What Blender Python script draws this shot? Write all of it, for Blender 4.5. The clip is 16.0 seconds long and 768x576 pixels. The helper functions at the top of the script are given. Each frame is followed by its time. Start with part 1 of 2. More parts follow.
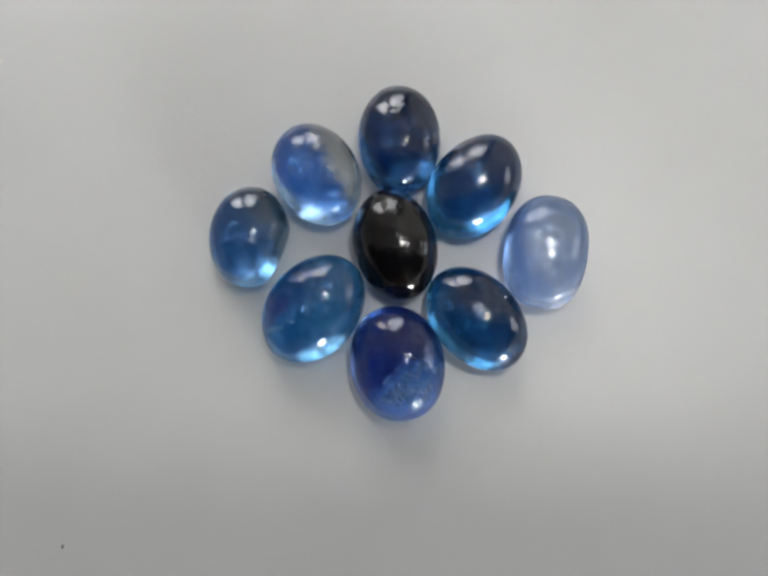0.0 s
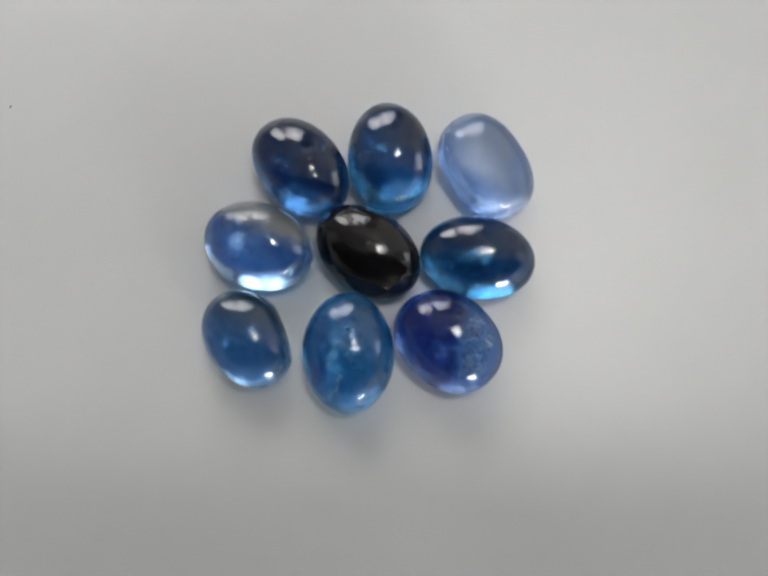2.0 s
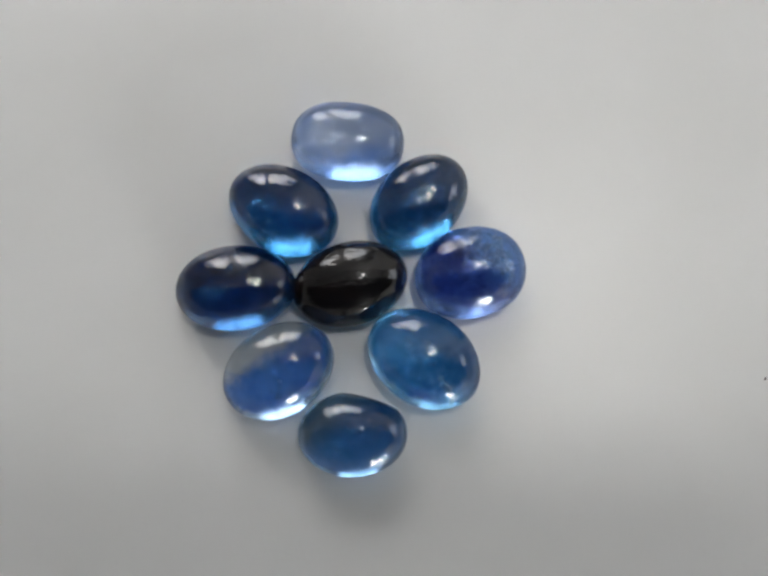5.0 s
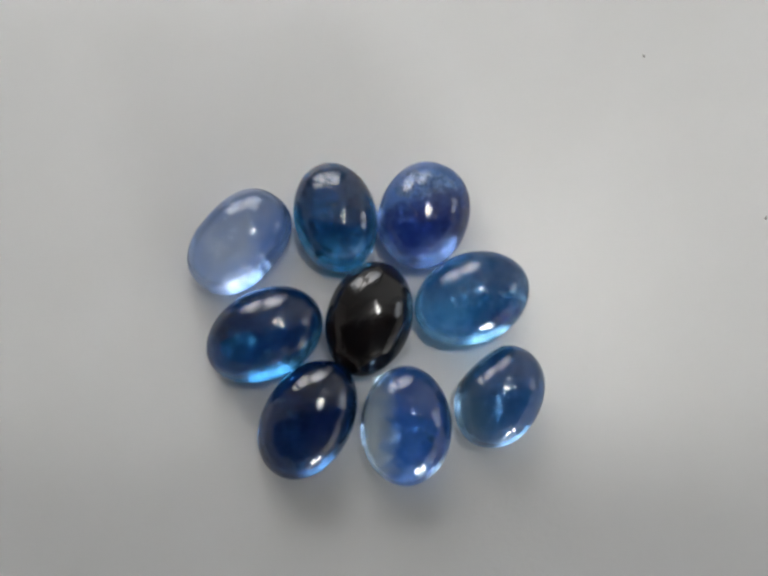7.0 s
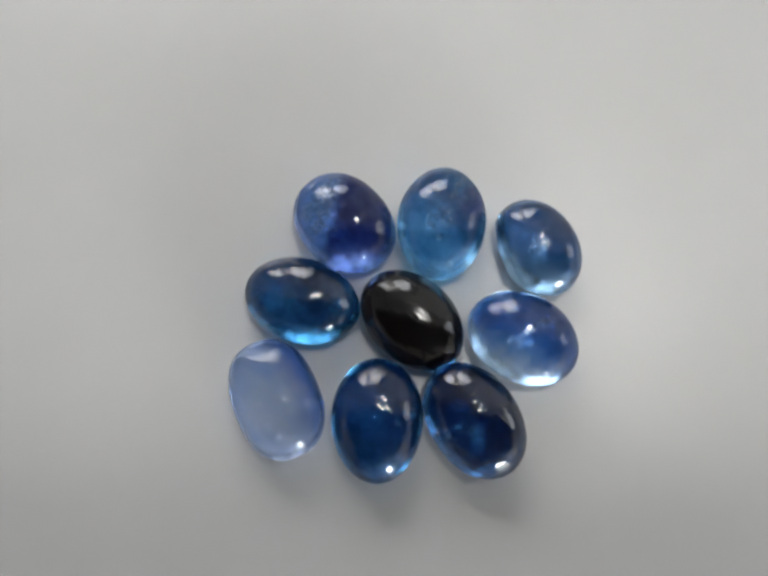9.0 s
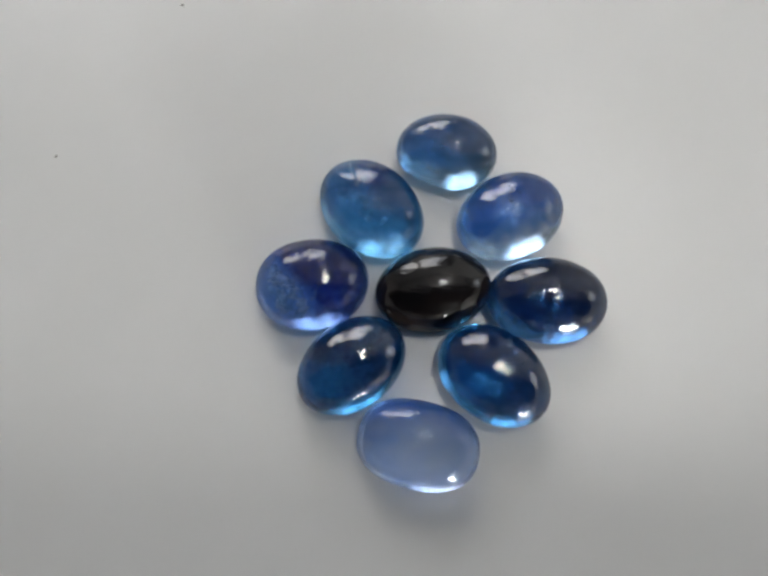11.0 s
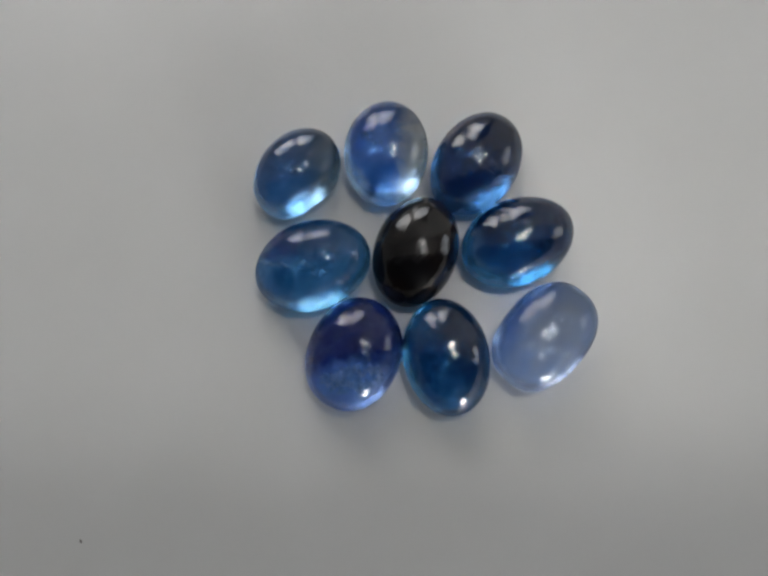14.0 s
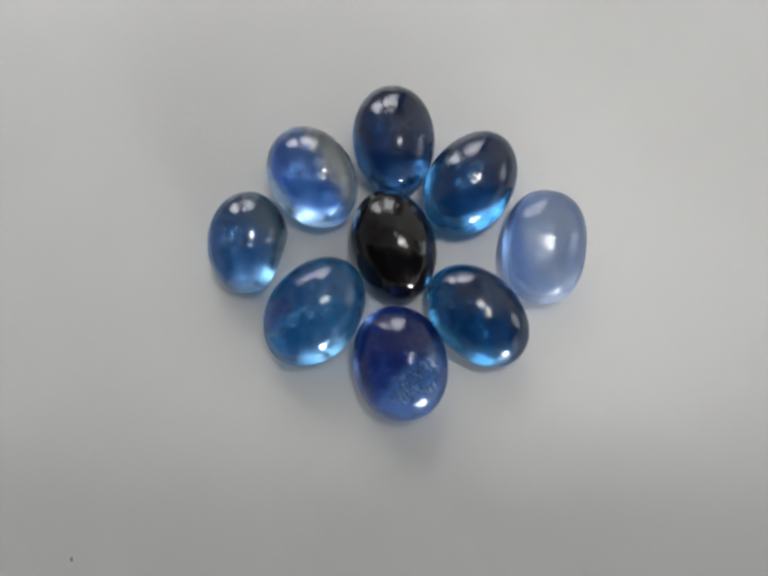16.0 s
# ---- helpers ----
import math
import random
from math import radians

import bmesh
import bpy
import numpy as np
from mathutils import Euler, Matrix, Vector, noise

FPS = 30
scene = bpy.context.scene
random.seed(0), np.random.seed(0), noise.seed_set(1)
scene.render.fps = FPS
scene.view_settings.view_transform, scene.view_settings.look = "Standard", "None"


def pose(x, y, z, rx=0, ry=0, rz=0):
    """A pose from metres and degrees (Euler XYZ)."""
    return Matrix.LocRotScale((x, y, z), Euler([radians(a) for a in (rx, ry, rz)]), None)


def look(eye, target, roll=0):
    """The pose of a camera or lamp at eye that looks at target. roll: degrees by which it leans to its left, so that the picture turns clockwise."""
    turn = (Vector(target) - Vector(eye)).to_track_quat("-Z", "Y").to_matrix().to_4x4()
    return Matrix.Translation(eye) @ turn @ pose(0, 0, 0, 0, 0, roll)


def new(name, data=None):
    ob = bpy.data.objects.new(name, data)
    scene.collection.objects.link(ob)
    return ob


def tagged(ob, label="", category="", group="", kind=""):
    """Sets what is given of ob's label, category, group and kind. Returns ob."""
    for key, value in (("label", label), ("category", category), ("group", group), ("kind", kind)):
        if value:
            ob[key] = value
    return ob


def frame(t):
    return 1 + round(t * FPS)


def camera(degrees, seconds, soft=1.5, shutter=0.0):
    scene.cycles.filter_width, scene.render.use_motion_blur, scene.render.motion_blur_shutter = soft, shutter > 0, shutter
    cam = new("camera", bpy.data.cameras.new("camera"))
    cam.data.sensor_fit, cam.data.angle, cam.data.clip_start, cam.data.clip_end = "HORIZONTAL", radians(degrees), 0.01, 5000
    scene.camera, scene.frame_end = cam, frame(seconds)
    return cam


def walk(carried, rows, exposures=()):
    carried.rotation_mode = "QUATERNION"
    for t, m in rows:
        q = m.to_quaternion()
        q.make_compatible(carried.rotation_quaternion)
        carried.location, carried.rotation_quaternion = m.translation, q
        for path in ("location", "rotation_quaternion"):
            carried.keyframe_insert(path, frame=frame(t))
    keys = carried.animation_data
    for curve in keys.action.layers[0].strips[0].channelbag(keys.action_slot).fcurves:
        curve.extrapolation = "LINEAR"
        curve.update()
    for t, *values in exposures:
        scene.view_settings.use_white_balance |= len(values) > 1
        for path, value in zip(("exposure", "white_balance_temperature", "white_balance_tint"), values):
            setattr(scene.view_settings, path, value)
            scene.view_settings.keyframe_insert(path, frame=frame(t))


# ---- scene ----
MM = 0.001

# ---- camera: stands still, leaning over the turning plate ----
cam = camera(54.0, 16.0, soft=2.7)
EYE = look((-0.53 * MM, -12.31 * MM, 51.72 * MM), (-0.53 * MM, -0.05 * MM, 0.0), 1.46)
walk(cam, [(0.0, EYE), (16.0, EYE)], exposures=[(t, 1.35 + d) for t, d in ((0.0, 0.0), (12.9, 0.0), (13.2, -0.12), (13.5, -0.42), (13.8, -0.45), (14.1, -0.36), (14.4, -0.14), (14.6, 0.10), (14.9, 0.34), (15.1, 0.32), (15.4, 0.03), (16.0, -0.05))])

# ---- turn of the plate: seconds and degrees ----
TURN_T = np.array([0.0, 0.7, 1.5, 2.5, 3.5, 4.2, 6.3, 7.0, 8.0, 9.0, 11.3, 12.5, 13.5, 14.5, 15.3, 16.0])
TURN_A = np.array([0.0, 14.6, 30.54, 49.43, 66.49, 77.78, 130.14, 151.83, 183.23, 213.4, 273.88, 300.26, 319.53, 337.31, 350.67, 362.12])


def turn(t):
    """The plate's angle at t, by a natural cubic spline."""
    h = np.diff(TURN_T)
    n = len(TURN_T)
    a, r = np.eye(n), np.zeros(n)
    for i in range(1, n - 1):
        a[i, i - 1:i + 2] = h[i - 1], 2 * (h[i - 1] + h[i]), h[i]
        r[i] = 6 * ((TURN_A[i + 1] - TURN_A[i]) / h[i] - (TURN_A[i] - TURN_A[i - 1]) / h[i - 1])
    m = np.linalg.solve(a, r)
    i = int(min(max(np.searchsorted(TURN_T, t) - 1, 0), n - 2))
    u, v, d = TURN_T[i + 1] - t, t - TURN_T[i], h[i]
    return float(m[i] * u ** 3 / (6 * d) + m[i + 1] * v ** 3 / (6 * d)
                 + (TURN_A[i] / d - m[i] * d / 6) * u + (TURN_A[i + 1] / d - m[i + 1] * d / 6) * v)


# ---- daylight and lamps ----
SUN_EL, SUN_AZ = 35.0, -20.0
world = bpy.data.worlds.new("world")
scene.world = world
world.use_nodes = True
sky = world.node_tree.nodes.new("ShaderNodeTexSky")
sky.sky_type, sky.sun_disc = "NISHITA", False
sky.sun_elevation, sky.sun_rotation = radians(SUN_EL), radians(SUN_AZ)
background = world.node_tree.nodes["Background"]
background.inputs["Strength"].default_value = 0.08
world.node_tree.links.new(sky.outputs["Color"], background.inputs["Color"])


def opening_light(name, radiance, colour, m, width, height):
    """Daylight that enters by an opening of that size."""
    data = bpy.data.lights.new(name, "AREA")
    data.shape, data.size, data.size_y = "RECTANGLE", width, height
    data.energy, data.color = radiance * math.pi * width * height, colour
    ob = new(name, data)
    ob.matrix_world = m
    return ob


# room: floor level of the plate's support, walls and ceiling
X0, X1, Y0, Y1, Z0, Z1 = -1.5, 1.5, -1.6, 0.72, -0.004, 1.7
W1 = (-0.66, 0.17, 0.22, 0.74)      # the large window: x0, x1, z0, z1
W2 = (0.70, 1.24, 0.08, 0.44)       # the small window behind
W3 = (0.08, 0.58, 0.42, 1.0)        # the side window: y0, y1, z0, z1
LAMP = (0.36, 0.38)
opening_light("side_window_daylight", 1.0, (0.972, 0.985, 0.970), look((X1 + 0.09, (W3[0] + W3[1]) / 2, (W3[2] + W3[3]) / 2), (-1, (W3[0] + W3[1]) / 2, (W3[2] + W3[3]) / 2)), W3[1] - W3[0], W3[3] - W3[2])
opening_light("window_daylight", 1.5, (0.972, 0.985, 0.970), look(((W1[0] + W1[1]) / 2, Y1 + 0.09, (W1[2] + W1[3]) / 2), ((W1[0] + W1[1]) / 2, -1, (W1[2] + W1[3]) / 2)), W1[1] - W1[0], W1[3] - W1[2])
opening_light("small_window_daylight", 30.0, (0.972, 0.985, 0.970), look(((W2[0] + W2[1]) / 2, Y0 - 0.09, (W2[2] + W2[3]) / 2), ((W2[0] + W2[1]) / 2, 1, (W2[2] + W2[3]) / 2)), W2[1] - W2[0], W2[3] - W2[2])


# ---- materials ----
def material(name):
    m = bpy.data.materials.new(name)
    m.use_nodes = True
    nt = m.node_tree
    return m, nt, nt.nodes["Principled BSDF"]


def node(nt, kind, **values):
    n = nt.nodes.new(kind)
    for key, value in values.items():
        n.inputs[key].default_value = value
    return n


def maths(nt, op, a, b=None, c=None):
    n = nt.nodes.new("ShaderNodeMath")
    n.operation = op
    for i, v in enumerate((a, b, c)):
        if v is None:
            continue
        if isinstance(v, (int, float)):
            n.inputs[i].default_value = v
        else:
            nt.links.new(v, n.inputs[i])
    return n.outputs[0]


def mixed(nt, factor, a, b):
    n = nt.nodes.new("ShaderNodeMix")
    n.data_type = "RGBA"
    for socket, v in ((n.inputs["Factor"], factor), (n.inputs["A"], a), (n.inputs["B"], b)):
        if isinstance(v, tuple):
            socket.default_value = (*v, 1.0)[:4]
        elif isinstance(v, (int, float)):
            socket.default_value = v
        else:
            nt.links.new(v, socket)
    return n.outputs["Result"]


def smooth(nt, value, low, high):
    n = nt.nodes.new("ShaderNodeMapRange")
    n.interpolation_type = "SMOOTHSTEP"
    n.inputs["From Min"].default_value, n.inputs["From Max"].default_value = low, high
    nt.links.new(value, n.inputs["Value"])
    return n.outputs["Result"]


def millimetres(nt):
    """Object coordinates in millimetres."""
    tc = nt.nodes.new("ShaderNodeTexCoord")
    mp = nt.nodes.new("ShaderNodeMapping")
    mp.inputs["Scale"].default_value = (1000, 1000, 1000)
    nt.links.new(tc.outputs["Object"], mp.inputs["Vector"])
    return mp.outputs["Vector"]


def noise_at(nt, vec, scale, detail=3.0, rough=0.55, stretch=None, distortion=0.0):
    if stretch:
        mp = nt.nodes.new("ShaderNodeMapping")
        mp.inputs["Scale"].default_value = stretch
        nt.links.new(vec, mp.inputs["Vector"])
        vec = mp.outputs["Vector"]
    n = node(nt, "ShaderNodeTexNoise", Scale=scale, Detail=detail, Roughness=rough, Distortion=distortion)
    nt.links.new(vec, n.inputs["Vector"])
    return n.outputs["Fac"]


def gem_colour(nt, seed, deep, pale, zone, patches, cloud, streak):
    """A stone's colour: deep with paler clouds, an optional zone (direction, place, half width, colour) and patches (place, radius, colour)."""
    mm = millimetres(nt)
    off = nt.nodes.new("ShaderNodeVectorMath")
    off.inputs[1].default_value = (seed * 7.3, seed * 3.1, seed * 1.7)
    nt.links.new(mm, off.inputs[0])
    vec = off.outputs[0]
    wide = noise_at(nt, vec, 0.34, 3.0, 0.6, streak, 0.5)
    fine = noise_at(nt, vec, 1.4, 5.0, 0.65, None, 0.8)
    f = smooth(nt, maths(nt, "ADD", maths(nt, "MULTIPLY", wide, 0.64), maths(nt, "MULTIPLY", fine, 0.36)), *cloud)
    col = mixed(nt, f, deep, pale)
    wob = maths(nt, "MULTIPLY", maths(nt, "SUBTRACT", fine, 0.5), 1.6)
    if zone:
        direction, place, half, tint = zone
        dot = nt.nodes.new("ShaderNodeVectorMath")
        dot.operation = "DOT_PRODUCT"
        dot.inputs[1].default_value = direction
        nt.links.new(mm, dot.inputs[0])
        col = mixed(nt, smooth(nt, maths(nt, "ADD", dot.outputs["Value"], wob), place - half, place + half), col, tint)
    for place, radius, tint in patches:
        d = nt.nodes.new("ShaderNodeVectorMath")
        d.operation = "DISTANCE"
        d.inputs[1].default_value = place
        nt.links.new(mm, d.inputs[0])
        near = smooth(nt, maths(nt, "ADD", d.outputs["Value"], maths(nt, "MULTIPLY", wob, 1.3)), radius * 1.35, radius * 0.6)
        col = mixed(nt, near, col, tint)
    return col, vec, fine


def blend(nt, f, one, two):
    n = nt.nodes.new("ShaderNodeMixShader")
    if isinstance(f, float):
        n.inputs[0].default_value = f
    else:
        nt.links.new(f, n.inputs[0])
    nt.links.new(one.outputs[0], n.inputs[1])
    nt.links.new(two.outputs[0], n.inputs[2])
    return n


def gem_materials(name, deep, pale, seed, zone=None, patches=(), cloud=(0.43, 0.58), gloss=0.03, streak=(1.0, 0.35, 0.6), clear=0.06, silk=0.07):
    """Two surfaces of one stone: the polished refracting dome, and the ground base with a little milky silk over it."""
    m, nt, p = material(name + "_dome")
    col, vec, fine = gem_colour(nt, seed, deep, pale, zone, patches, cloud, streak)
    nt.links.new(col, p.inputs["Base Color"])
    p.inputs["Transmission Weight"].default_value = 1.0
    p.inputs["IOR"].default_value = 1.76
    nt.links.new(maths(nt, "ADD", maths(nt, "MULTIPLY", fine, 0.03), gloss - 0.015), p.inputs["Roughness"])
    b = node(nt, "ShaderNodeBump", Strength=0.22, Distance=0.0004)
    nt.links.new(noise_at(nt, vec, 0.9, 4.0, 0.55), b.inputs["Height"])
    nt.links.new(b.outputs["Normal"], p.inputs["Normal"])
    see = nt.nodes.new("ShaderNodeBsdfTransparent")
    nt.links.new(col, see.inputs["Color"])
    nt.links.new(blend(nt, clear, p, see).outputs[0], nt.nodes["Material Output"].inputs["Surface"])

    g, nt, p = material(name + "_base")
    col, vec, fine = gem_colour(nt, seed, deep, pale, zone, patches, cloud, streak)
    nt.links.new(col, p.inputs["Base Color"])
    p.inputs["IOR"].default_value = 1.76
    p.inputs["Transmission Weight"].default_value = 1.0
    nt.links.new(maths(nt, "ADD", maths(nt, "MULTIPLY", fine, 0.09), 0.02), p.inputs["Roughness"])
    b = node(nt, "ShaderNodeBump", Strength=0.12, Distance=0.0004)
    nt.links.new(fine, b.inputs["Height"])
    nt.links.new(b.outputs["Normal"], p.inputs["Normal"])
    milk = nt.nodes.new("ShaderNodeBsdfDiffuse")
    nt.links.new(col, milk.inputs["Color"])
    see = nt.nodes.new("ShaderNodeBsdfTransparent")
    nt.links.new(col, see.inputs["Color"])
    nt.links.new(blend(nt, clear, blend(nt, silk, p, milk), see).outputs[0], nt.nodes["Material Output"].inputs["Surface"])
    return m, g


def black_gem_material():
    """Nearly opaque black corundum with a brown silk along the stone."""
    m, nt, p = material("black_star_corundum")
    mm = millimetres(nt)
    silk = noise_at(nt, mm, 0.55, 5.0, 0.65, (1.0, 0.16, 0.5), 0.8)
    brown = smooth(nt, noise_at(nt, mm, 0.30, 2.0, 0.5), 0.46, 0.72)
    col = mixed(nt, smooth(nt, silk, 0.55, 0.82), (0.003, 0.0028, 0.004), (0.060, 0.040, 0.030))
    col = mixed(nt, maths(nt, "MULTIPLY", brown, 0.6), col, (0.016, 0.008, 0.005))
    nt.links.new(col, p.inputs["Base Color"])
    p.inputs["IOR"].default_value = 1.60
    nt.links.new(maths(nt, "ADD", maths(nt, "MULTIPLY", silk, 0.14), 0.08), p.inputs["Roughness"])
    b = node(nt, "ShaderNodeBump", Strength=0.24, Distance=0.0004)
    nt.links.new(noise_at(nt, mm, 1.0, 3.0, 0.5, (1.0, 0.4, 1.0)), b.inputs["Height"])
    nt.links.new(b.outputs["Normal"], p.inputs["Normal"])
    return m


def plate_material():
    """Satin white card, faintly mottled, with a crinkled patch."""
    m, nt, p = material("white_satin_card")
    mm = millimetres(nt)
    wide = noise_at(nt, mm, 0.07, 3.0, 0.5)
    grain = noise_at(nt, mm, 2.2, 4.0, 0.6)
    col = mixed(nt, smooth(nt, wide, 0.3, 0.7), (0.79, 0.79, 0.785), (0.82, 0.82, 0.82))
    col = mixed(nt, maths(nt, "MULTIPLY", smooth(nt, grain, 0.52, 0.75), 0.10), col, (0.72, 0.715, 0.70))
    nt.links.new(col, p.inputs["Base Color"])
    p.inputs["IOR"].default_value = 2.0
    d = nt.nodes.new("ShaderNodeVectorMath")
    d.operation = "DISTANCE"
    d.inputs[1].default_value = (-15.0, 11.5, 0.0)
    nt.links.new(mm, d.inputs[0])
    near = smooth(nt, maths(nt, "ADD", d.outputs["Value"], maths(nt, "MULTIPLY", noise_at(nt, mm, 0.22, 3.0, 0.6), 9.0)), 13.0, 5.0)
    nt.links.new(maths(nt, "ADD", maths(nt, "ADD", maths(nt, "MULTIPLY", wide, 0.10), 0.33), maths(nt, "MULTIPLY", near, -0.06)), p.inputs["Roughness"])
    crinkle = noise_at(nt, mm, 0.9, 4.0, 0.6, (1.0, 0.8, 1.0), 0.3)
    height = maths(nt, "ADD", maths(nt, "MULTIPLY", maths(nt, "MULTIPLY", crinkle, near), 0.22), maths(nt, "MULTIPLY", grain, 0.03))
    b = node(nt, "ShaderNodeBump", Strength=0.5, Distance=0.0004)
    nt.links.new(height, b.inputs["Height"])
    nt.links.new(b.outputs["Normal"], p.inputs["Normal"])
    return m


def plain_material(name, a, b, scale, rough):
    m, nt, p = material(name)
    tc = nt.nodes.new("ShaderNodeTexCoord")
    n = noise_at(nt, tc.outputs["Object"], scale, 4.0, 0.6)
    nt.links.new(mixed(nt, smooth(nt, n, 0.35, 0.68), a, b), p.inputs["Base Color"])
    p.inputs["Roughness"].default_value = rough
    bump = node(nt, "ShaderNodeBump", Strength=0.15, Distance=0.002)
    nt.links.new(n, bump.inputs["Height"])
    nt.links.new(bump.outputs["Normal"], p.inputs["Normal"])
    return m


def glow_material(name, colour, strength):
    m, nt, p = material(name)
    p.inputs["Base Color"].default_value = (0.8, 0.8, 0.8, 1)
    p.inputs["Emission Color"].default_value = (*colour, 1)
    p.inputs["Emission Strength"].default_value = strength
    return m


def feather_material(name, tint, low=0.34, high=0.56, most=0.9):
    """A healed crack inside a stone: a silvery veil, clear in places."""
    m, nt, p = material(name)
    mm = millimetres(nt)
    p.inputs["Base Color"].default_value = (*tint, 1)
    p.inputs["Roughness"].default_value = 0.22
    p.inputs["Metallic"].default_value = 0.2
    nt.links.new(maths(nt, "MULTIPLY", smooth(nt, noise_at(nt, mm, 1.6, 5.0, 0.65, None, 1.0), low, high), most), p.inputs["Alpha"])
    return m


PLASTER = plain_material("grey_plaster", (0.57, 0.57, 0.565), (0.63, 0.63, 0.625), 6.0, 0.85)
TABLE = plain_material("brown_wood", (0.20, 0.14, 0.09), (0.28, 0.20, 0.13), 9.0, 0.5)
FRAME = plain_material("white_paint", (0.74, 0.73, 0.71), (0.80, 0.79, 0.77), 15.0, 0.4)
CARD = plate_material()
SPECK = plain_material("dark_dust", (0.24, 0.23, 0.22), (0.32, 0.30, 0.28), 900.0, 0.9)


# ---- mesh helpers ----
def part(name, bm, mat, parent=None, label="", fix=True):
    me = bpy.data.meshes.new(name)
    if fix:
        bmesh.ops.recalc_face_normals(bm, faces=bm.faces)
    bm.to_mesh(me)
    bm.free()
    me.materials.append(mat)
    ob = new(name, me)
    if parent:
        ob.parent = parent
    return tagged(ob, label)


def box(bm, x0, x1, y0, y1, z0, z1):
    v = [bm.verts.new((x, y, z)) for z in (z0, z1) for y in (y0, y1) for x in (x0, x1)]
    for q in ((0, 2, 3, 1), (4, 5, 7, 6), (0, 1, 5, 4), (2, 6, 7, 3), (0, 4, 6, 2), (1, 3, 7, 5)):
        bm.faces.new([v[i] for i in q])


def boxes(*rows):
    bm = bmesh.new()
    for r in rows:
        box(bm, *r)
    return bm


# ---- the room ----
T = 0.1
tagged(part("floor", boxes((X0 - T, X1 + T, Y0 - T, Y1 + T, Z0 - 0.05, Z0)), TABLE), "brown wooden surface under the white plate", "table surface", kind="structure")
tagged(part("ceiling", boxes((X0 - T, X1 + T, Y0 - T, Y1 + T, Z1, Z1 + T)), PLASTER), "plain grey plaster ceiling above the plate", "ceiling", kind="structure")
tagged(part("wall_west", boxes((X0 - T, X0, Y0, Y1, Z0, Z1)), PLASTER), "plain grey plaster wall", "wall", kind="structure")
EAST = boxes((X1, X1 + T, Y0, W3[0], Z0, Z1), (X1, X1 + T, W3[1], Y1, Z0, Z1), (X1, X1 + T, W3[0], W3[1], Z0, W3[2]), (X1, X1 + T, W3[0], W3[1], W3[3], Z1))
tagged(part("wall_east", EAST, PLASTER), "grey plaster wall with a side window opening", "wall", kind="structure")


def holed_wall(name, y0, y1, w, label):
    a, b, c, d = w
    bm = boxes((X0 - T, a, y0, y1, Z0, Z1), (b, X1 + T, y0, y1, Z0, Z1), (a, b, y0, y1, Z0, c), (a, b, y0, y1, d, Z1))
    return tagged(part(name, bm, PLASTER), label, "wall", kind="structure")


holed_wall("wall_north", Y1, Y1 + T, W1, "grey plaster wall with a wide window opening")
holed_wall("wall_south", Y0 - T, Y0, W2, "grey plaster wall with a small window opening")


def window(name, w, y0, y1, uprights, rails, label):
    """A frame in an opening with upright and level bars."""
    a, b, c, d = w
    f = 0.022
    root = tagged(new(name), label, "window", kind="structure")
    part("window_frame", boxes((a, a + f, y0, y1, c, d), (b - f, b, y0, y1, c, d), (a + f, b - f, y0, y1, c, c + f), (a + f, b - f, y0, y1, d - f, d)), FRAME, root)
    for x, half in uprights:
        part("mullion", boxes((x - half, x + half, y0 + 0.004, y1 - 0.004, c + f, d - f)), FRAME, root)
    for z, half, e, g in rails:
        part("glazing_bar", boxes((e, g, y0 + 0.008, y1 - 0.008, z - half, z + half)), FRAME, root)
    return root


window("window_1", W1, Y1 + 0.03, Y1 + 0.07, [(-0.255, 0.05)], [(0.36, 0.012, W1[0] + 0.022, -0.305), (0.33, 0.012, -0.205, W1[1] - 0.022)],
       "white-painted casement window with two bright lights")
window("window_2", W2, Y0 - 0.07, Y0 - 0.03, [(0.97, 0.06)], [], "small white-painted window with two bright panes")

side = tagged(new("window_3"), "white-painted side window with a middle bar", "window", kind="structure")
part("window_frame", boxes((X1 + 0.03, X1 + 0.07, W3[0], W3[0] + 0.022, W3[2], W3[3]), (X1 + 0.03, X1 + 0.07, W3[1] - 0.022, W3[1], W3[2], W3[3]),
                           (X1 + 0.03, X1 + 0.07, W3[0] + 0.022, W3[1] - 0.022, W3[2], W3[2] + 0.022), (X1 + 0.03, X1 + 0.07, W3[0] + 0.022, W3[1] - 0.022, W3[3] - 0.022, W3[3])), FRAME, side)
part("mullion", boxes((X1 + 0.034, X1 + 0.066, 0.30, 0.36, W3[2] + 0.022, W3[3] - 0.022)), FRAME, side)

CLOTH = plain_material("grey_cloth", (0.16, 0.16, 0.165), (0.22, 0.22, 0.225), 30.0, 0.9)


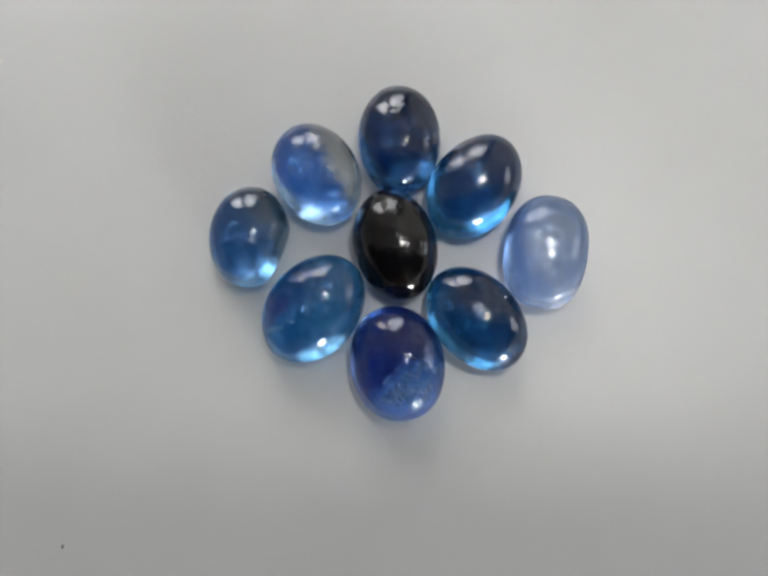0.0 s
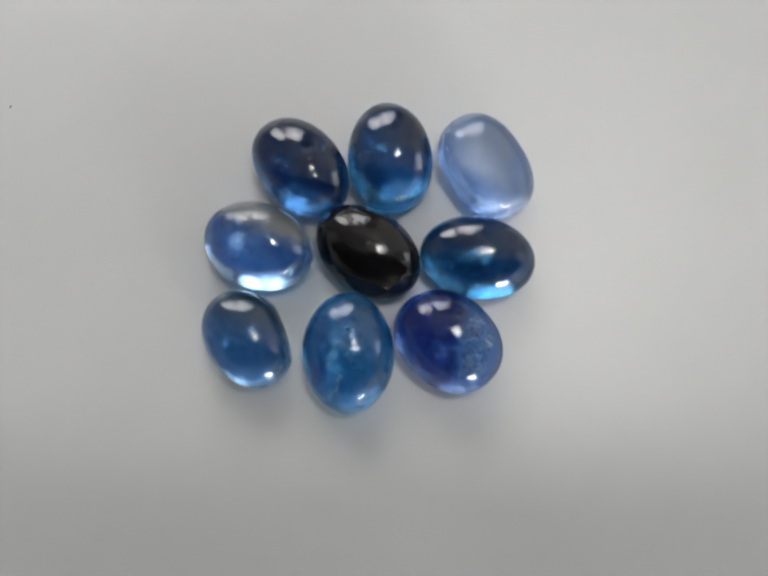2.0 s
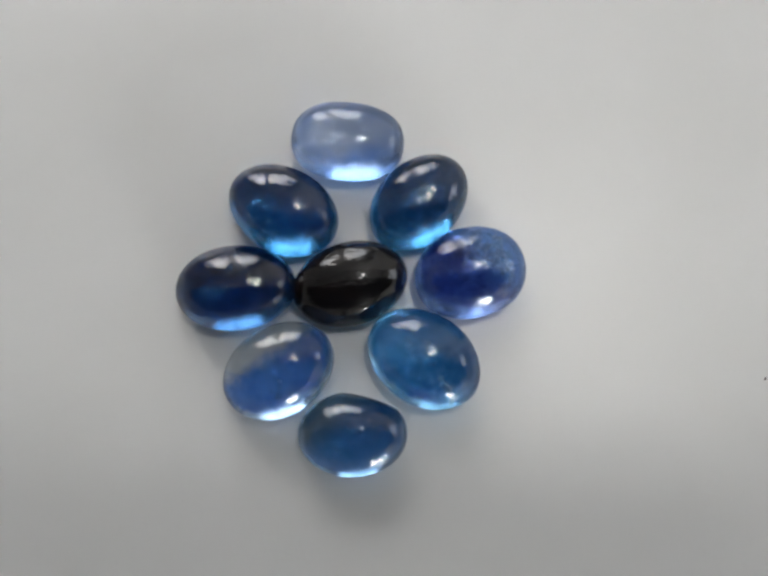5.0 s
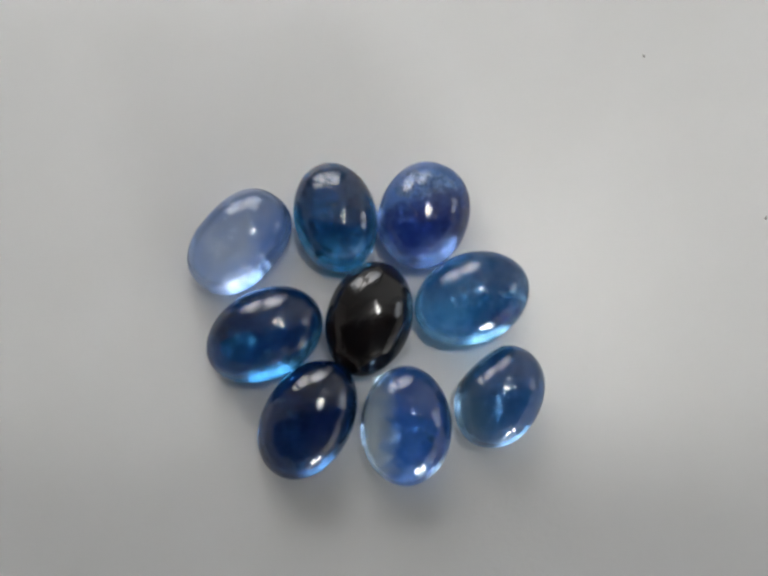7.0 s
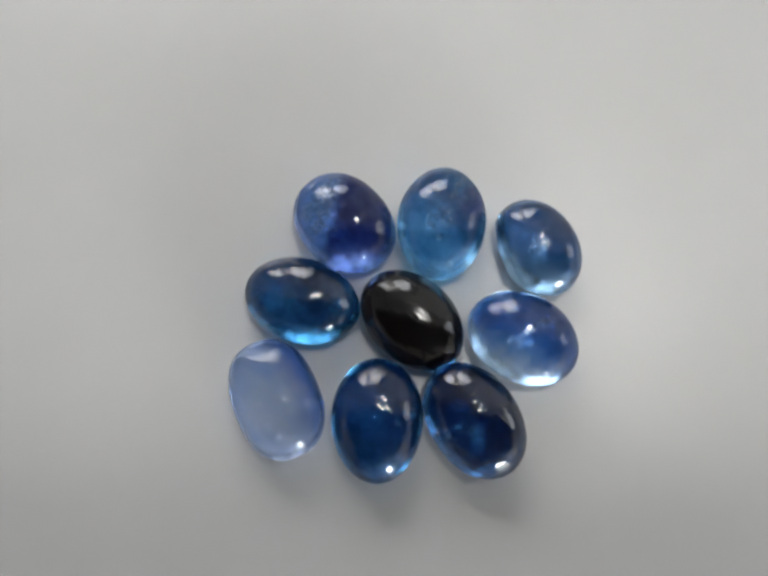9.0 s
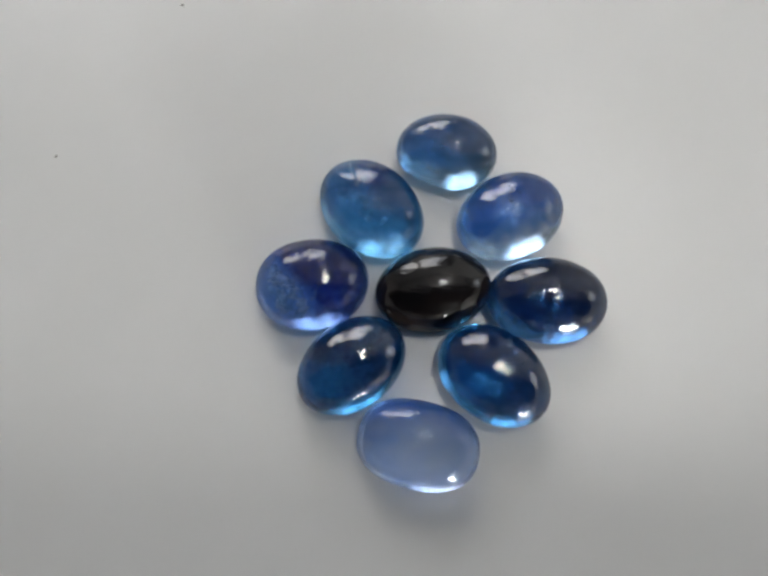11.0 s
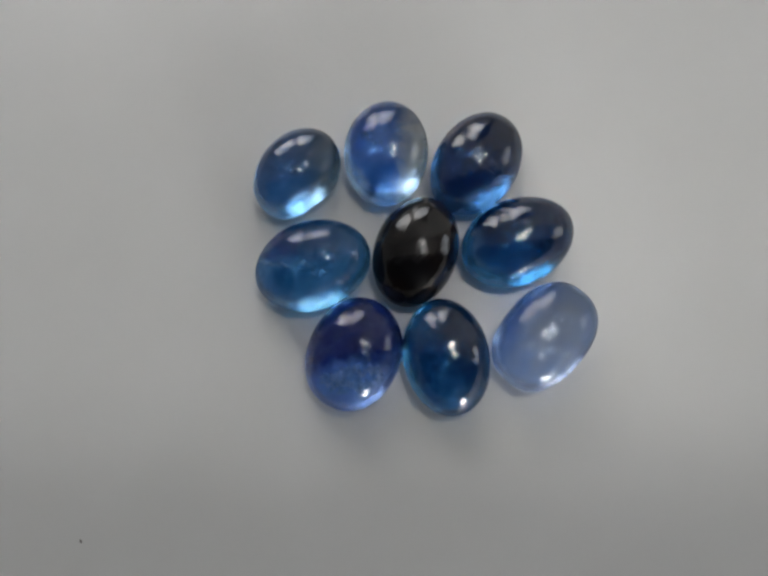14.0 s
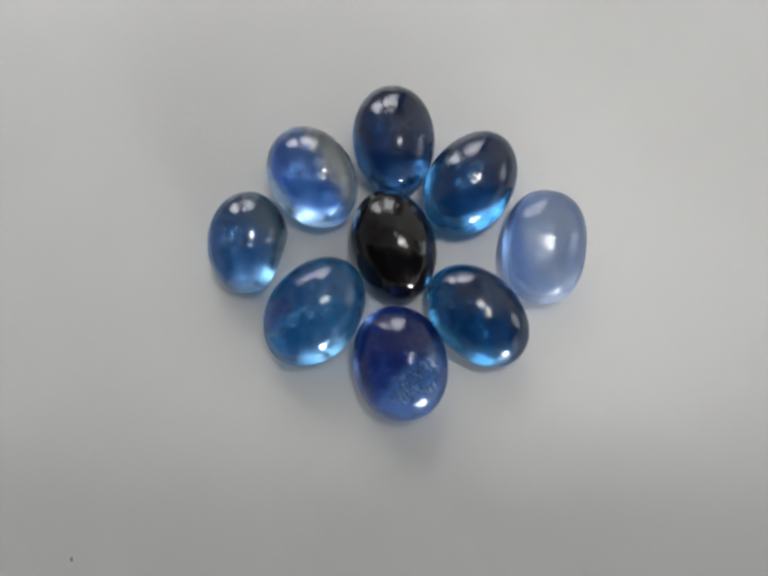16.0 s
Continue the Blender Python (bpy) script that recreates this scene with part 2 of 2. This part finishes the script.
def curtain(x_wall, x_top, x_low, z_tie, label):
    """An added folded curtain on the room's side of the window, gathered towards x_wall below."""
    bm = bmesh.new()
    n, rows = 40, 12
    grid = []
    for r in range(rows + 1):
        v = r / rows
        reach = x_top + (x_low - x_top) * v ** 0.7
        z = W1[3] + 0.05 + (z_tie - W1[3] - 0.05) * v
        grid.append([bm.verts.new((x_wall + (reach - x_wall) * k / n, Y1 - 0.025 + 0.012 * math.sin(k * 1.3), z)) for k in range(n + 1)])
    for p, q in zip(grid, grid[1:]):
        for k in range(n):
            bm.faces.new((p[k], p[k + 1], q[k + 1], q[k])).smooth = True
    bmesh.ops.solidify(bm, geom=list(bm.faces), thickness=0.002)
    return tagged(part("curtain", bm, CLOTH), label, "curtain", "curtains at the window")


# unseen curtains, added to cut the panes' reflections in the stones to a point
curtain(W1[1] + 0.06, W1[1] - 0.20, W1[1] + 0.02, Z0, "added grey cloth curtain, unseen, that trims the window's reflection")
curtain(W1[0] - 0.06, W1[0] + 0.22, W1[0] - 0.02, Z0, "added grey cloth curtain, unseen, that trims the window's reflection")

lamp = tagged(new("ceiling_light"), "slim rectangular ceiling light with a glowing diffuser", "ceiling light")
lamp.matrix_world = pose(LAMP[0], LAMP[1], Z1, 0, 0, 115)
part("frame", boxes((-0.13, 0.13, -0.065, -0.045, -0.04, 0), (-0.13, 0.13, 0.045, 0.065, -0.04, 0), (-0.13, -0.11, -0.045, 0.045, -0.04, 0), (0.11, 0.13, -0.045, 0.045, -0.04, 0)), FRAME, lamp)
part("diffuser", boxes((-0.11, 0.11, -0.045, 0.045, -0.03, -0.02)), glow_material("lamp_diffuser", (1.0, 0.985, 0.96), 22.0), lamp, "glowing white diffuser")


# ---- unseen stand-in for the filming camera, added to shade the plate's near side ----
BODY = plain_material("black_plastic", (0.03, 0.03, 0.032), (0.045, 0.045, 0.047), 400.0, 0.55)
stand = tagged(new("shade_stand"), "added black slab on a post, unseen, standing in for the camera's shade", "camera stand")
stand.matrix_world = pose(0, 0, Z0)
tilt = pose(-0.53 * MM, -12.31 * MM, 51.72 * MM - Z0, -13.33, 0, 0)


def tilted(bm):
    bmesh.ops.transform(bm, matrix=tilt, verts=bm.verts)
    return bm


part("body", tilted(boxes((-0.13, 0.13, -0.16, 0.012, 0.003, 0.026))), BODY, stand)
# post and foot are invented, only to hold the shading slab up
part("post", boxes((-0.006, 0.006, -0.147, -0.135, 0.004, 0.075)), BODY, stand)
part("foot", boxes((-0.03, 0.03, -0.172, -0.11, 0.0, 0.004)), BODY, stand)


# ---- the turning plate ----
def disc(radius, depth, edge, seg=128):
    bm = bmesh.new()
    rings = []
    for r, z in ((radius - edge, 0.0), (radius - 0.3 * edge, -0.3 * edge), (radius, -edge), (radius, -depth)):
        rings.append([bm.verts.new((r * math.cos(2 * math.pi * i / seg), r * math.sin(2 * math.pi * i / seg), z)) for i in range(seg)])
    bm.faces.new(rings[0])
    bm.faces.new(list(reversed(rings[-1])))
    for lo, hi in zip(rings[1:], rings):
        for i in range(seg):
            j = (i + 1) % seg
            bm.faces.new((lo[i], lo[j], hi[j], hi[i]))
    return bm


plate = tagged(part("turntable_plate", disc(0.07, 0.0038, 0.0008), CARD), "round satin white turntable plate under the stones", "turntable")



def speck(x, y, size, seed):
    bm = bmesh.new()
    bmesh.ops.create_icosphere(bm, subdivisions=2, radius=1.0)
    rng = random.Random(seed)
    for v in bm.verts:
        v.co *= 0.7 + 0.5 * rng.random()
        v.co = Vector((v.co.x * size * 1.3, v.co.y * size * 0.8, v.co.z * size * 0.5)) * MM
    ob = part("dust_speck", bm, SPECK, plate, "tiny dark speck of dust")
    ob.matrix_local = pose(x * MM, y * MM, 0.2 * size * MM, 0, 0, seed * 50)


for i, (x, y, size) in enumerate(((-13.5, 28.5, 0.10), (-21.0, -17.9, 0.11), (-7.8, -25.3, 0.10))):
    speck(x, y, size, i + 1)


# ---- the stones ----
def cabochon(which, a, b, turned, height, girdle, full=2.2, square=2.0, egg=0.0, flat=None, seed=0, wobble=0.012):
    """A domed oval stone on a slightly cut-in flat base, long axis turned by that many degrees. egg narrows the far end; flat = (degrees, depth) planes a side."""
    bm = bmesh.new()
    seg, rows = 96, 26
    rng = random.Random(seed)
    waves = [(k, rng.uniform(0, 6.28), wobble * rng.uniform(0.3, 1.0) / k) for k in (2, 3, 4, 5)]
    c, s = math.cos(radians(turned)), math.sin(radians(turned))

    def rim(t):
        x = math.copysign(abs(math.cos(t)) ** (2 / square), math.cos(t))
        y = math.copysign(abs(math.sin(t)) ** (2 / square), math.sin(t))
        g = 1 + sum(w * math.cos(k * t + o) for k, o, w in waves)
        x, y = a * x * g, b * y * g * (1 - egg * x)
        x, y = c * x - s * y, s * x + c * y
        if flat:
            fx, fy = math.cos(radians(flat[0])), math.sin(radians(flat[0]))
            over = x * fx + y * fy - flat[1]
            if over > 0:
                x, y = x - 0.55 * over * fx, y - 0.55 * over * fy
        return x, y

    outline = [rim(2 * math.pi * i / seg) for i in range(seg)]
    lean = (rng.uniform(-0.03, 0.03), rng.uniform(-0.03, 0.03))
    if which == "base":
        profile = [(r, z * girdle) for r, z in ((0.60, 0.0), (0.70, 0.04), (0.79, 0.12), (0.86, 0.23), (0.91, 0.36), (0.95, 0.52), (0.978, 0.69), (0.994, 0.86), (1.0, 1.0))]
    else:
        profile = []
        for i in range(rows):
            u = 0.5 * math.pi * i / rows
            profile.append((math.cos(u) ** (2 / full), girdle + (height - girdle) * math.sin(u) ** (2 / full)))
    rings = []
    for r, z in profile:
        up = max(0.0, (z - girdle) / (height - girdle))
        rings.append([bm.verts.new(((x * r + lean[0] * a * up) * MM, (y * r + lean[1] * b * up) * MM, z * MM)) for x, y in outline])
    for lo, hi in zip(rings, rings[1:]):
        for i in range(seg):
            j = (i + 1) % seg
            bm.faces.new((lo[i], lo[j], hi[j], hi[i]))
    if which == "base":
        bm.faces.new(list(reversed(rings[0])))
    else:
        top = bm.verts.new((lean[0] * a * MM, lean[1] * b * MM, height * MM))
        for i in range(seg):
            bm.faces.new((rings[-1][i], rings[-1][(i + 1) % seg], top))
    for f in bm.faces:
        f.smooth = True
    return bm


def feather(stone, place, size, turned, tint, seed, bend=0.35, veil=(0.34, 0.56, 0.9)):
    """A thin crumpled crack plane inside a stone."""
    bm = bmesh.new()
    rng = random.Random(seed)
    ox, oy = rng.uniform(0, 50), rng.uniform(0, 50)
    n = 14
    grid = []
    for i in range(n + 1):
        row = []
        for j in range(n + 1):
            u, v = 2 * i / n - 1, 2 * j / n - 1
            k = math.sqrt(1 - 0.5 * v * v), math.sqrt(1 - 0.5 * u * u)
            h = noise.noise(Vector((ox + 1.3 * u, oy + 1.3 * v, 0))) + 0.5 * noise.noise(Vector((ox + 3.5 * u, oy + 3.5 * v, 7)))
            row.append(bm.verts.new((u * k[0] * size[0] * MM, v * k[1] * size[1] * MM, h * bend * MM)))
        grid.append(row)
    for i in range(n):
        for j in range(n):
            bm.faces.new((grid[i][j], grid[i + 1][j], grid[i + 1][j + 1], grid[i][j + 1])).smooth = True
    bmesh.ops.solidify(bm, geom=list(bm.faces), thickness=0.015 * MM)
    ob = part("inclusion", bm, feather_material("silvery_feather", tint, *veil), stone, "silvery crack veil inside the stone")
    ob.matrix_local = pose(place[0] * MM, place[1] * MM, place[2] * MM, *turned)
    return ob


GROUP = "cabochons on the turntable plate"
STONES = []
LIFT = 0.03 * MM


def stone(mats, x, y, a, b, turned, label, **shape):
    height = shape.pop("height", 1.15 * b)
    girdle = shape.pop("girdle", 0.95)
    ob = part("sapphire_cabochon", cabochon("dome", a, b, turned, height, girdle, **shape), mats[0], fix=False)
    tagged(ob, label, "gemstone", GROUP)
    ob.location = (x * MM, y * MM, LIFT)
    part("base", cabochon("base", a, b, turned, height, girdle, **shape), mats[1], ob, "ground flat base of the stone", fix=False)
    STONES.append((ob, x, y))
    return ob


navy = stone(gem_materials("navy_corundum", (0.03, 0.115, 0.28), (0.06, 0.19, 0.45), 1), 0.30, 10.74, 4.14, 3.01, 91.7,
      "dark navy oval sapphire cabochon with a polished dome", seed=1, egg=-0.02)
steel = stone(gem_materials("steel_blue_corundum", (0.03, 0.175, 0.40), (0.08, 0.32, 0.67), 2), 5.75, 7.35, 4.10, 3.08, 56.5,
      "deep steel-blue oval sapphire cabochon, glossy and clear", seed=2, egg=0.03)
# first patch: the bright white glow at the centre, painted into the colour
stone(gem_materials("pale_lilac_corundum", (0.29, 0.53, 1.0), (0.86, 0.92, 1.0), 3, clear=0.2, cloud=(0.25, 0.70), zone=((-1.0, 0.05, 0.0), 1.7, 0.9, (0.20, 0.44, 1.0)), patches=[((0.1, 0.4, 2.6), 1.9, (0.93, 0.95, 1.0)), ((2.6, -0.6, 1.2), 1.0, (0.34, 0.55, 0.98))]), 10.72, 2.60, 4.10, 2.91, 81.6,
      "pale lilac-blue translucent sapphire cabochon with squared ends", seed=3, square=2.35)
teal = stone(gem_materials("teal_blue_corundum", (0.04, 0.21, 0.43), (0.10, 0.37, 0.72), 4, patches=[((-1.9, 1.2, 0.8), 1.1, (0.24, 0.68, 1.0))]), 5.83, -2.25, 4.02, 2.94, 132.5,
      "teal-blue oval sapphire cabochon with a bright azure patch", seed=4)
e = stone(gem_materials("violet_blue_corundum", (0.08, 0.14, 0.42), (0.17, 0.30, 0.70), 5, zone=((0.75, -0.66, 0.0), 0.6, 0.4, (0.42, 0.66, 1.0)), clear=0.22,
                        patches=[((-1.3, -1.5, 1.4), 1.1, (0.52, 0.46, 0.46))]), 0.48, -5.48, 3.94, 3.16, 100.8,
          "violet-blue sapphire cabochon with bright silvery cracks inside", seed=5, square=2.1, wobble=0.02)
f = stone(gem_materials("grey_teal_corundum", (0.12, 0.38, 0.68), (0.34, 0.67, 0.94), 6, patches=[((-2.1, -0.2, 0.8), 1.1, (0.12, 0.15, 0.58))], clear=0.2), -5.28, -1.84, 4.08, 3.14, 50.9,
          "light teal sapphire cabochon with a violet patch and a healed crack", seed=6, egg=0.03, wobble=0.02)
medium = stone(gem_materials("medium_blue_corundum", (0.14, 0.36, 0.68), (0.27, 0.53, 0.88), 7, zone=((0.8, 0.6, 0.0), 1.0, 1.0, (0.36, 0.47, 0.56))), -10.03, 3.16, 3.64, 2.79, 88.4,
      "medium blue sapphire cabochon with one flattened side", seed=7, flat=(-20, 2.4))
bicolour = stone(gem_materials("bicolour_corundum", (0.10, 0.32, 0.80), (0.24, 0.50, 0.95), 8, zone=((0.86, 0.5, 0.0), 0.85, 0.45, (0.95, 0.94, 0.90))), -5.55, 7.89, 3.93, 3.05, 120.6,
      "bicolour sapphire cabochon, half blue and half colourless", seed=8, egg=-0.03)
BLACK = black_gem_material()
stone((BLACK, BLACK), 0.16, 2.86, 4.05, 2.91, 104.3,
      "glossy black corundum cabochon with faint brown silk", seed=9)

def crack(stone_ob, start, end, z0, z1, seed, jag=0.16, lean=0.45):
    """A jagged silvery crack wall inside a stone, from start to end."""
    bm = bmesh.new()
    rng = random.Random(seed)
    a, b = Vector((*start, 0)), Vector((*end, 0))
    side = Vector((-(b - a).y, (b - a).x, 0)).normalized()
    n, cols = 26, []
    drift = 0.0
    for i in range(n + 1):
        u = i / n
        drift = 0.75 * drift + rng.uniform(-jag, jag)
        top = z0 + (z1 - z0) * (0.55 + 0.45 * math.sin(math.pi * min(1.0, 0.15 + u))) * rng.uniform(0.85, 1.0)
        p = a.lerp(b, u) + side * drift
        col = []
        for z, k in ((z0, 0.0), (0.5 * (z0 + top), 0.5), (top, 1.0)):
            q = p + side * (lean * k + rng.uniform(-0.3, 0.3) * jag)
            col.append([bm.verts.new((q + side * w + Vector((0, 0, z))) * MM) for w in (-0.03, 0.03)])
        cols.append(col)
    for p, q in zip(cols, cols[1:]):
        for k in range(2):
            bm.faces.new((p[k][0], q[k][0], q[k + 1][0], p[k + 1][0]))
            bm.faces.new((p[k][1], p[k + 1][1], q[k + 1][1], q[k][1]))
        bm.faces.new((p[2][0], q[2][0], q[2][1], p[2][1]))
        bm.faces.new((p[0][0], p[0][1], q[0][1], q[0][0]))
    return part("inclusion", bm, SILVER, stone_ob, "jagged silvery crack inside the stone")


VEIL = (0.66, 0.84, 1.0)
SILVER = feather_material("silvery_crack", (0.92, 0.95, 0.97), 0.36, 0.54, 0.95)
feather(e, (1.2, -1.0, 1.8), (1.2, 0.8), (-16, 12, 35), VEIL, 11, 0.25, (0.44, 0.60, 0.75))
feather(e, (0.4, -1.9, 1.5), (1.2, 0.6), (-12, -6, 20), VEIL, 12, 0.25, (0.44, 0.60, 0.75))
crack(e, (1.9, 0.0), (-0.6, -1.5), 1.7, 2.6, 21, 0.2, 0.6)
crack(e, (1.7, -1.1), (-0.7, -2.3), 1.2, 2.0, 22, 0.2, 0.5)
crack(e, (0.2, 0.5), (1.0, 0.0), 1.2, 1.6, 23, 0.08, 0.1)
WISP = (0.46, 0.62, 0.6)
feather(navy, (1.3, 0.3, 1.3), (1.0, 0.7), (-8, 20, 20), VEIL, 13, 0.3, WISP)
feather(steel, (-1.2, 0.9, 1.2), (0.9, 0.6), (10, -15, 50), VEIL, 14, 0.3, WISP)
feather(teal, (-1.7, 1.1, 1.1), (0.8, 0.6), (-14, -10, 130), VEIL, 15, 0.3, WISP)
feather(medium, (0.2, 0.1, 1.3), (0.7, 0.35), (15, 20, 70), VEIL, 16, 0.3, WISP)
feather(bicolour, (-1.0, 0.2, 1.4), (0.7, 0.5), (-12, 14, 30), VEIL, 17, 0.3, WISP)
feather(f, (0.2, 0.1, 1.3), (1.1, 0.7), (10, 12, 60), VEIL, 18, 0.3, WISP)
crack(f, (-1.2, -0.8), (-2.5, -1.5), 0.8, 1.3, 24, 0.07, 0.2)


# ---- what moves ----
def motions():
    times = [i * 0.2 for i in range(81)]
    walk(plate, [(t, pose(0, 0, 0, 0, 0, turn(t))) for t in times])
    for ob, x, y in STONES:
        walk(ob, [(t, pose(0, 0, 0, 0, 0, turn(t)) @ pose(x * MM, y * MM, LIFT)) for t in times])


motions()
